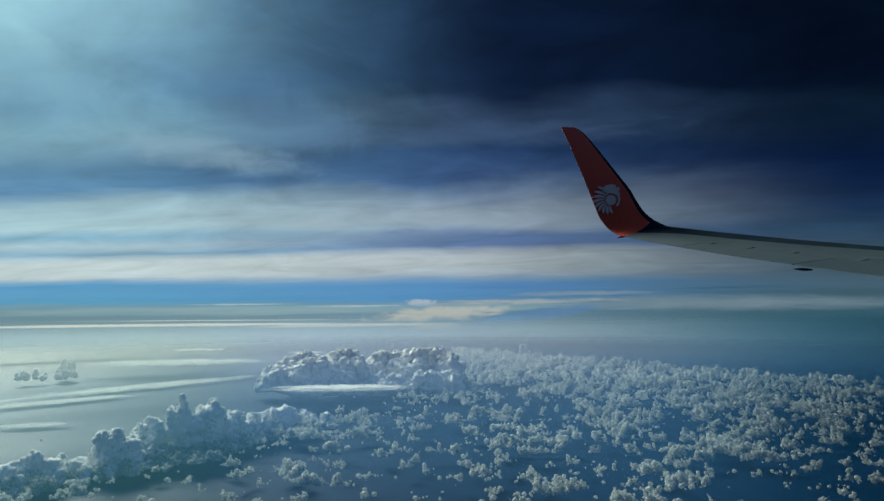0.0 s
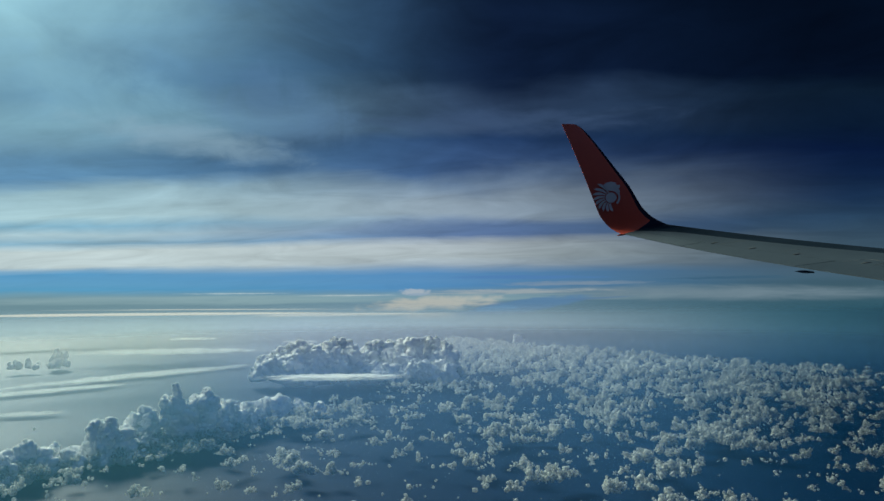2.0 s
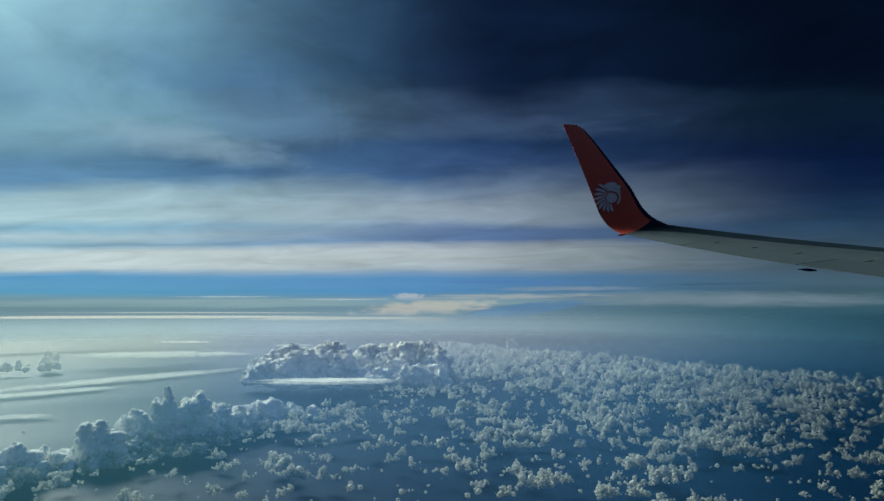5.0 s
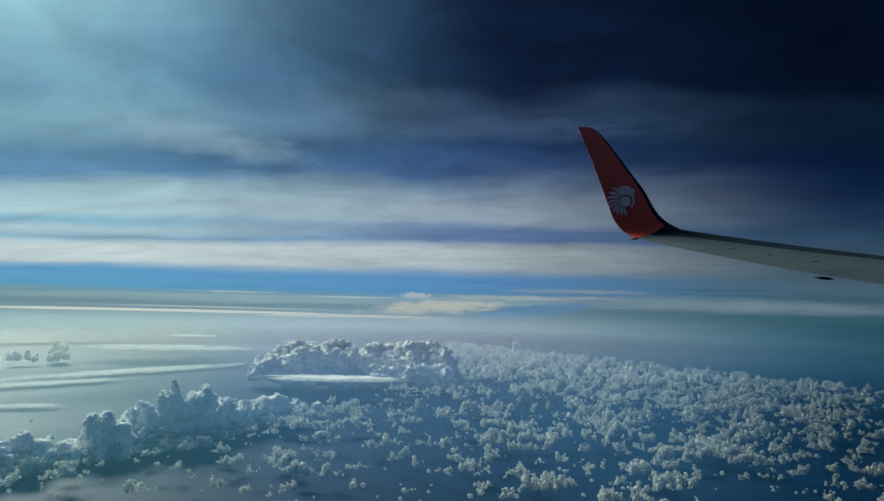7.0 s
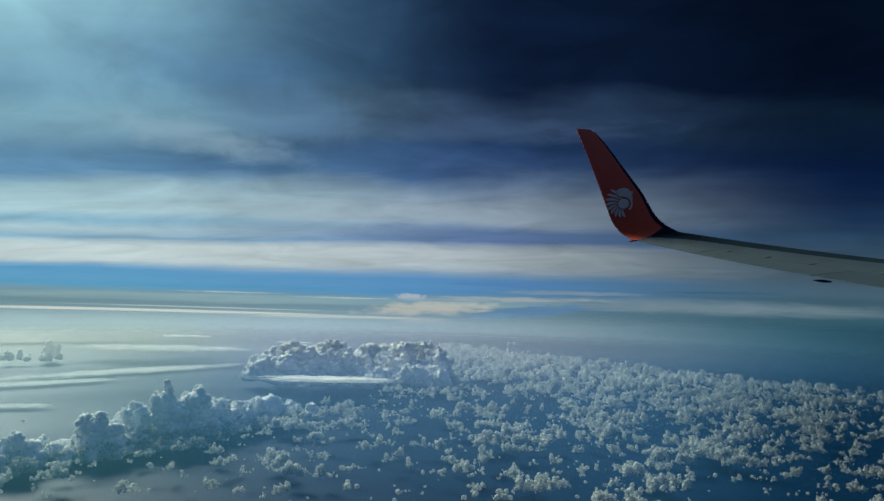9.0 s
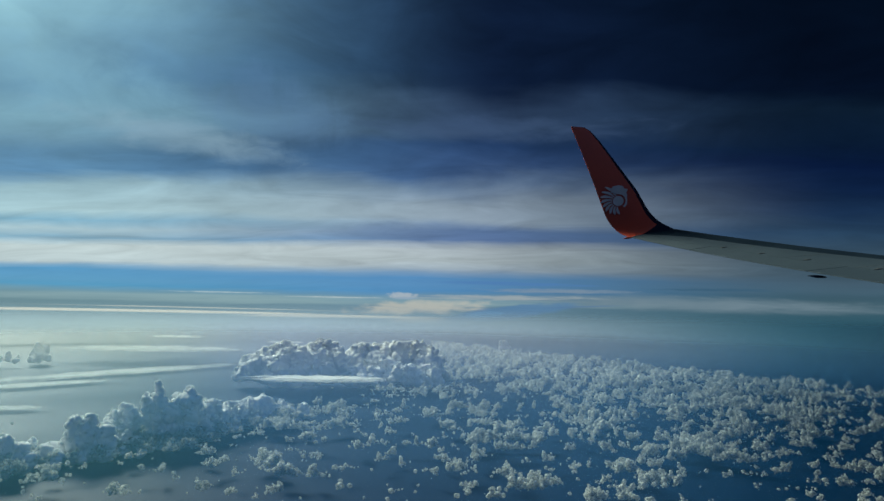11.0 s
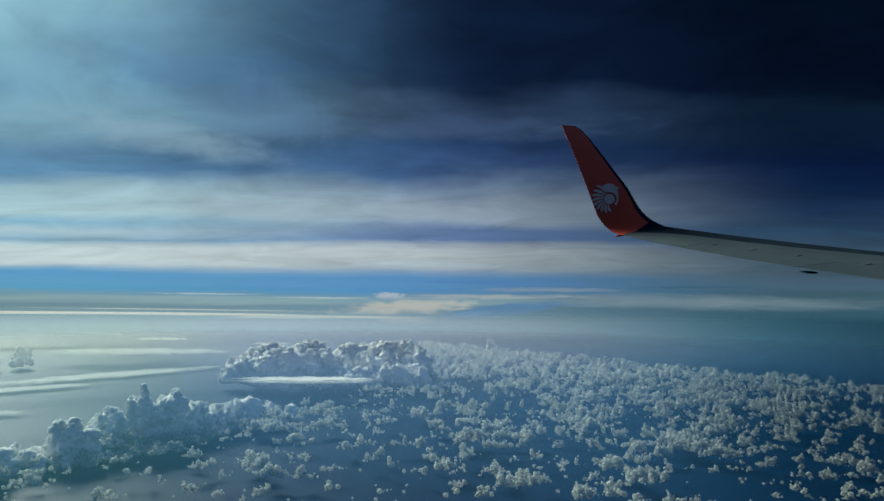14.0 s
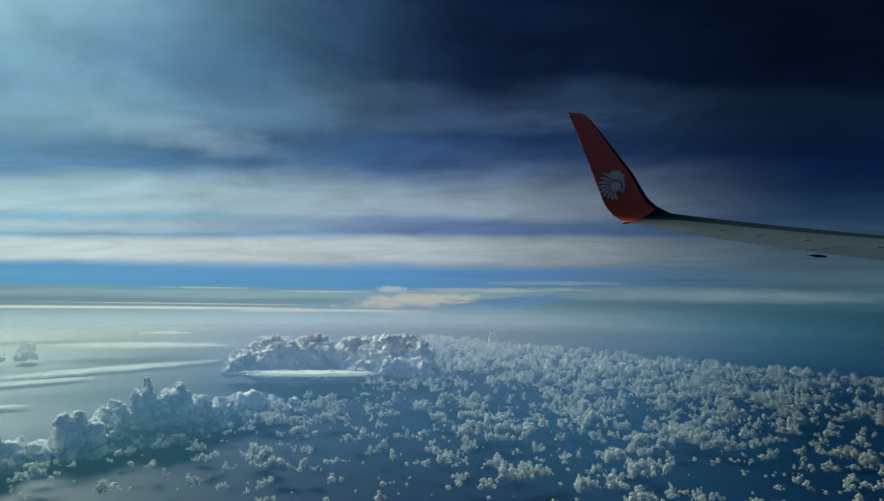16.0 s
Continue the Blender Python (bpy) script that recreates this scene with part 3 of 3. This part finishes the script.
def cloud_mesh(name, vs, fs, mat, edge=None, start=0):
    me = bpy.data.meshes.new(name)
    me.vertices.add(len(vs))
    me.vertices.foreach_set("co", vs.astype(np.float32).ravel())
    me.loops.add(len(fs) * 3)
    me.loops.foreach_set("vertex_index", fs.astype(np.int32).ravel())
    me.polygons.add(len(fs))
    me.polygons.foreach_set("loop_start", np.arange(0, len(fs) * 3, 3, dtype=np.int32))
    me.polygons.foreach_set("use_smooth", np.ones(len(fs), dtype=bool))
    me.update(calc_edges=True)
    me.materials.append(mat)
    if edge:
        me.materials.append(edge)
        me.polygons.foreach_set("material_index", (np.arange(len(fs)) >= start).astype(np.int32))
    return me


def grow(g, parents, count, ratio, spread_up=-0.15, reach=0.95):
    """Smaller puffs budding from the upper faces of larger ones."""
    out = []
    for x, y, z, r in parents:
        for _ in range(count):
            a, h = g.uniform(0, 6.28), g.uniform(spread_up, 1.0)
            s = math.sqrt(1 - h * h)
            q = r * g.uniform(0.7, reach)
            out.append((x + math.cos(a) * s * q, y + math.sin(a) * s * q, z + h * q, r * ratio * g.uniform(0.6, 1.3)))
    return out


def joined(*groups):
    vs, fs, off = [], [], 0
    for v, f in groups:
        vs.append(v)
        fs.append(f + off)
        off += len(v)
    return np.concatenate(vs), np.concatenate(fs)


def mound(g, turrets, base, count, puff, seed, steep=0.8):
    """A heaped cloud: large heads over the skin of a mound made of swellings (x, y, radius, height), with buds upon buds."""
    t = np.array(turrets, dtype=float)
    weight = t[:, 2] * (t[:, 3] + 8)
    cores = []
    while len(cores) < count:
        x0, y0, r0, h0 = t[g.choice(len(t), p=weight / weight.sum())]
        a, q = g.uniform(0, 6.28), g.uniform(0, 1) ** 0.55
        x, y = x0 + math.cos(a) * q * r0, y0 + math.sin(a) * q * r0
        d2 = ((t[:, 0] - x) ** 2 + (t[:, 1] - y) ** 2) / t[:, 2] ** 2
        top = float(np.max(t[:, 3] * np.sqrt(np.clip(1 - d2, 0, 1)) ** steep))
        r = min(puff * min(g.lognormal(-0.05, 0.38), 1.9), r0 * 0.62)
        layers = 1 + int(top / (puff * 2.0))
        for k in range(layers):
            z = base + max(top - r, 0) * ((k + g.uniform(0.2, 1)) / layers) ** 0.8
            cores.append((x + g.normal(0, r * 0.3), y + g.normal(0, r * 0.3), max(z, base + r * 0.3), r * (1.0 if k == layers - 1 else 1.15)))
    first = grow(g, cores, 5, 0.5, -0.3)
    second = grow(g, first, 2, 0.5, -0.2)
    inner = joined(puffs(cores, 3, 0.28, seed, base - 9), puffs(first, 2, 0.32, seed + 20, base - 9))
    return (*joined(inner, puffs(second, 1, 0.35, seed + 40, base - 9)), len(inner[1]))


def make_cumulus():
    g = np.random.default_rng(21)
    # the long heaped cloud in the middle distance
    heads = [(-452 + 48 * i + g.normal(0, 6), 1690 + 14 * i + g.normal(0, 20), g.uniform(52, 66), h)
             for i, h in enumerate((78, 104, 96, 112, 92, 96, 100, 108, 112, 100))]
    heads += [(-470 + g.uniform(0, 500), 1660 + g.uniform(0, 60), g.uniform(24, 38), g.uniform(40, 80)) for _ in range(12)]
    vs, fs, skin = mound(g, heads, 24, 720, 12.0, 300, 0.6)
    ob = new("heaped_cumulus_cloud", cloud_mesh("heaped_cumulus_cloud", vs, fs, CLOUD_BIG, CLOUD_EDGE, skin))
    tagged(ob, "long heaped white cumulus with sunlit heads and blue shaded flank", "cloud", kind="thing")
    # the bank of towers that runs towards the viewer
    towers = [(-650, 760, 42, 26), (-605, 812, 38, 36), (-560, 862, 32, 44), (-505, 935, 24, 62), (-488, 955, 26, 46), (-462, 968, 26, 42),
              (-474, 1002, 24, 64), (-440, 1030, 24, 94), (-418, 1048, 26, 76), (-384, 1104, 24, 50), (-400, 1056, 19, 82), (-392, 1085, 22, 56),
              (-370, 1110, 22, 56), (-352, 1150, 26, 48), (-336, 1190, 30, 44), (-318, 1230, 26, 46), (-296, 1262, 28, 30), (-268, 1300, 22, 20)]
    # the broad foot that the towers stand on
    towers += [(-655 + 350 * u + g.normal(0, 8), 755 + 500 * u + g.normal(0, 8), g.uniform(18, 30), g.uniform(14, 34))
               for u in np.linspace(0, 1, 34)]
    for i in range(46):
        u, off = g.uniform(0, 1), abs(g.normal(0, 34)) - 14
        size = max(22 - off * 0.3, 7) * g.uniform(0.7, 1.2)
        towers.append((-660 + 360 * u ** 0.9 + off * 0.9, 745 + 530 * u - off * 0.45, size, size * g.uniform(0.6, 1.2)))
    towers = [(x, y, r, h + 11) for x, y, r, h in towers]
    vs, fs, skin = mound(g, towers, 6, 1150, 6.4, 340, 0.85)
    ob = new("cumulus_cloud_bank", cloud_mesh("cumulus_cloud_bank", vs, fs, CLOUD_BIG, CLOUD_EDGE, skin))
    tagged(ob, "bank of towering cauliflower cumulus, bright rims and shaded flanks", "cloud", kind="thing")
    # lone turrets far off over the bright sea
    for cx, cy, w, h in ((-1376, 2060, 24, 40), (-1335, 2190, 20, 62), (-1290, 2130, 20, 30), (-335, 2200, 14, 74), (330, 2900, 30, 56)):
        heads = [(cx + g.normal(0, w * 0.6), cy + g.normal(0, w * 0.6), w * g.uniform(0.5, 1), h * g.uniform(0.35, 1)) for _ in range(5)]
        vs, fs, skin = mound(g, heads, 20, 40, 5, 900 + w)
        ob = new("lone_cumulus_cloud", cloud_mesh("lone_cumulus_cloud", vs, fs, CLOUD_BIG, CLOUD_EDGE, skin))
        tagged(ob, "small blue-grey cumulus turret standing alone over bright sea", "cloud", group="lone cumulus turrets")


make_cumulus()


def ease(v, lo, hi):
    u = np.clip((v - lo) / (hi - lo), 0.0, 1.0)
    return u * u * (3 - 2 * u)


def lattice(x, y, seed):
    """Smooth gradient noise over the plane, about -0.7 to 0.7."""
    g = np.random.default_rng(seed)
    ang = g.uniform(0, 2 * math.pi, size=(256, 256))
    gx, gy = np.cos(ang), np.sin(ang)
    i, j = np.floor(x).astype(int), np.floor(y).astype(int)
    u, v = x - i, y - j
    su, sv = u ** 3 * (u * (u * 6 - 15) + 10), v ** 3 * (v * (v * 6 - 15) + 10)

    def corner(di, dj):
        a, b = (i + di) % 256, (j + dj) % 256
        return gx[a, b] * (u - di) + gy[a, b] * (v - dj)

    low = corner(0, 0) * (1 - su) + corner(1, 0) * su
    top = corner(0, 1) * (1 - su) + corner(1, 1) * su
    return low * (1 - sv) + top * sv


def octaves(x, y, wave, count, gain, seed):
    out, amp = np.zeros_like(x), 1.0
    for k in range(count):
        out += amp * lattice(x / wave + 17.3 * k, y / wave - 9.1 * k, seed + k)
        wave, amp = wave * 0.47, amp * gain
    return out


def field_density(x, y):
    """How thickly the small clouds lie: packed ahead of the wing and far off, broken elsewhere."""
    side = x / y
    d = -0.68 + 0.18 * ease(side, -0.42, -0.1) - 0.03 * ease(side, 0.1, 0.3)
    d += 0.22 * ease(side, 0.14, 0.26) * ease(side, 0.66, 0.42) * ease(y, 820, 1000) * ease(y, 2100, 1800)
    d += 0.10 * ease(side, 0.4, 0.6) * ease(y, 900, 1200)
    d += 0.22 * ease(y, 1500, 2300) * ease(side, -0.10, 0.02)
    # broken scud in front of the bank of towers, open sea behind it
    bank = x + 640 - (y - 760) * 0.66
    d += 0.50 * ease(bank, 260, 30) * ease(y, 1350, 1200)
    d -= 0.8 * ease(bank, 0, -60) * ease(y, 1800, 1400) + 0.8 * ease(side, -0.14, -0.26) * ease(y, 1420, 1600)
    rim = np.where(x > 0, 3350 - 1.2 * x, 2700)
    return d - 1.5 * ease(y, rim - 160, rim)


def islands(mask):
    """Numbers the separate patches of a mask, 0 where it is empty."""
    lab = np.where(mask, np.arange(1, mask.size + 1).reshape(mask.shape), 0)
    for _ in range(400):
        old = lab
        big = np.pad(lab, 1)
        near = [big[1 + i:big.shape[0] - 1 + i, 1 + j:big.shape[1] - 1 + j] for i in (-1, 0, 1) for j in (-1, 0, 1)]
        lab = np.where(mask, np.maximum.reduce(near), 0)
        if np.array_equal(lab, old):
            break
    return lab


def cloud_layer(y0, y1, cell, tall, seed):
    """The puffs of the small clouds between two distances: rows of x, y, z, radius, and the number of the cloud each belongs to."""
    g = np.random.default_rng(seed)
    x, y = np.meshgrid(np.arange(-0.82 * y1, 0.92 * y1, cell), np.arange(y0, y1, cell))
    # rows of clouds run away to one side; the edges are torn
    wx, wy = x + 6 * lattice(x / 19, y / 19, 90), y + 6 * lattice(x / 19, y / 19, 91)
    turn = 0.6
    rx, ry = wx * math.cos(turn) + wy * math.sin(turn), -wx * math.sin(turn) + wy * math.cos(turn)
    shape = octaves(rx / 1.3, ry, 38.0, 4, 0.78, 11) + 0.45 * lattice(x / 170, y / 170, 31)
    body = shape + field_density(x, y)
    inside = (body > 0) & (x > -0.82 * y) & (x < 0.92 * y)
    lab = islands(inside)[inside]
    n = len(lab)
    dome = np.minimum(np.sqrt(body[inside] / 0.30), 1.3)
    px, py = x[inside] + g.normal(0, cell * 0.35, n), y[inside] + g.normal(0, cell * 0.35, n)
    r = cell * (0.42 + 0.38 * dome) * np.clip(g.lognormal(0, 0.45, n), 0.45, 2.2)
    z = 18 + r * 0.3 + tall * dome * g.uniform(0, 1, n) ** 0.6
    low = np.stack([px, py, z, r], 1)
    # taller heads over the thick parts
    k = np.nonzero(dome > 0.75)[0]
    m = len(k)
    top = np.stack([px[k] + g.normal(0, cell * 0.5, m), py[k] + g.normal(0, cell * 0.5, m), z[k] + r[k] * 0.7 + tall * 0.4 * g.uniform(0, 1, m),
                    r[k] * g.uniform(0.5, 0.9, m)], 1)
    return np.concatenate([low, top]), np.concatenate([lab, lab[k]])


def touching(b):
    """Which puffs hang together with the largest one."""
    gap = np.linalg.norm(b[:, None, :3] - b[None, :, :3], axis=2)
    link = gap < (b[:, None, 3] + b[None, :, 3]) * 0.72
    held = np.zeros(len(b), dtype=bool)
    held[int(np.argmax(link.sum(axis=1)))] = True
    for _ in range(len(b)):
        more = link[held].any(axis=0) | held
        if (more == held).all():
            break
        held = more
    return held


def make_small_cumulus():
    rest = []
    # the nearest clouds are things of their own
    blobs, lab = cloud_layer(570, 1180, 2.5, 8.0, 1)
    ids, count = np.unique(lab, return_counts=True)
    far = [(float(np.hypot(*blobs[lab == i, :2].mean(axis=0))), i) for i, c in zip(ids, count) if c > 5]
    own = [i for _, i in sorted(far)[:290]]
    scraps = []
    for i in own:
        part_of = blobs[lab == i]
        whole = touching(part_of)
        scraps.append(part_of[~whole])
        part_of = part_of[whole]
        mid = np.array([part_of[:, 0].mean(), part_of[:, 1].mean(), 18.0])
        part_of[:, :3] -= mid
        v, f = puffs(part_of, 2, 0.45, 100 + int(i) % 9000, 0.0)
        ob = new("small_cumulus_cloud", cloud_mesh("small_cumulus_cloud", v, f, CLOUD))
        ob.location = mid
        tagged(ob, "small ragged fair-weather cumulus, sunlit white, over the sea", "cloud", group="field of small cumulus")
    rest.append(puffs(np.concatenate([blobs[~np.isin(lab, own)], *scraps]), 2, 0.3, 71, 18.0))
    for y0, y1, cell, tall in ((1180, 1800, 3.5, 9.0), (1800, 3400, 5.8, 8.0)):
        blobs, _ = cloud_layer(y0, y1, cell, tall, 2)
        rest.append(puffs(blobs, 1, 0.3, 72, 18.0))
    ob = new("distant_small_cumulus", cloud_mesh("distant_small_cumulus", *joined(*rest), CLOUD))
    tagged(ob, "countless small white cumulus spreading to the hazy horizon", "clouds", kind="stuff")


make_small_cumulus()


# ---- stratus streaks ----
def stratus(x, y, z, sx, sy, thick, density, seed, turn=0.0, label="", bulge=0.0):
    """A thin lens of layer cloud, thickest in the middle."""
    nx, ny = 36, 14
    verts, faces = [], []
    for side in (1, -1):
        for j in range(ny + 1):
            for i in range(nx * 2):
                a, r = math.pi * i / nx, j / ny
                px, py = math.cos(a) * r, math.sin(a) * r
                lump = noise.noise(Vector((px * 4, py * 4, seed)))
                h = thick * math.sqrt(max(1 - r * r, 0)) * (0.6 + 0.6 * lump) + bulge * math.exp(-((px - 0.1) ** 2 + py * py) * 30) * (side > 0)
                verts.append((px * sx, py * sy, side * h * 0.5))
        o = 0 if side > 0 else (ny + 1) * nx * 2
        for j in range(ny):
            for i in range(nx * 2):
                k = (i + 1) % (nx * 2)
                faces.append((o + j * nx * 2 + i, o + j * nx * 2 + k, o + (j + 1) * nx * 2 + k, o + (j + 1) * nx * 2 + i))
    ob = part("stratus_cloud", verts, faces, veil_material("stratus_veil", density, sx, sy, seed))
    ob.matrix_world = pose(x, y, z, 0, 0, turn)
    return tagged(ob, label or "thin flat cream sheet of stratus cloud, also used for sea glow", "cloud", group="stratus streaks")


stratus(-272, 1545, 50, 200, 52, 14, 1.0, 1.0, 2)
stratus(-930, 1966, 8, 465, 90, 5, 0.6, 2.0, 47)
stratus(-1042, 1647, 8, 258, 60, 4, 0.5, 8.0, 40)
stratus(-878, 1328, 8, 100, 34, 3, 0.4, 11.0, 12)
stratus(-1003, 2507, 80, 130, 40, 8, 1.0, 5.0, 0)
# wide faint sheet added to imitate the broad glow over the sea
stratus(-1000, 2300, 50, 420, 150, 8, 0.5, 9.0, 0)
stratus(-560, 2450, 70, 90, 30, 6, 0.9, 12.0, 0)
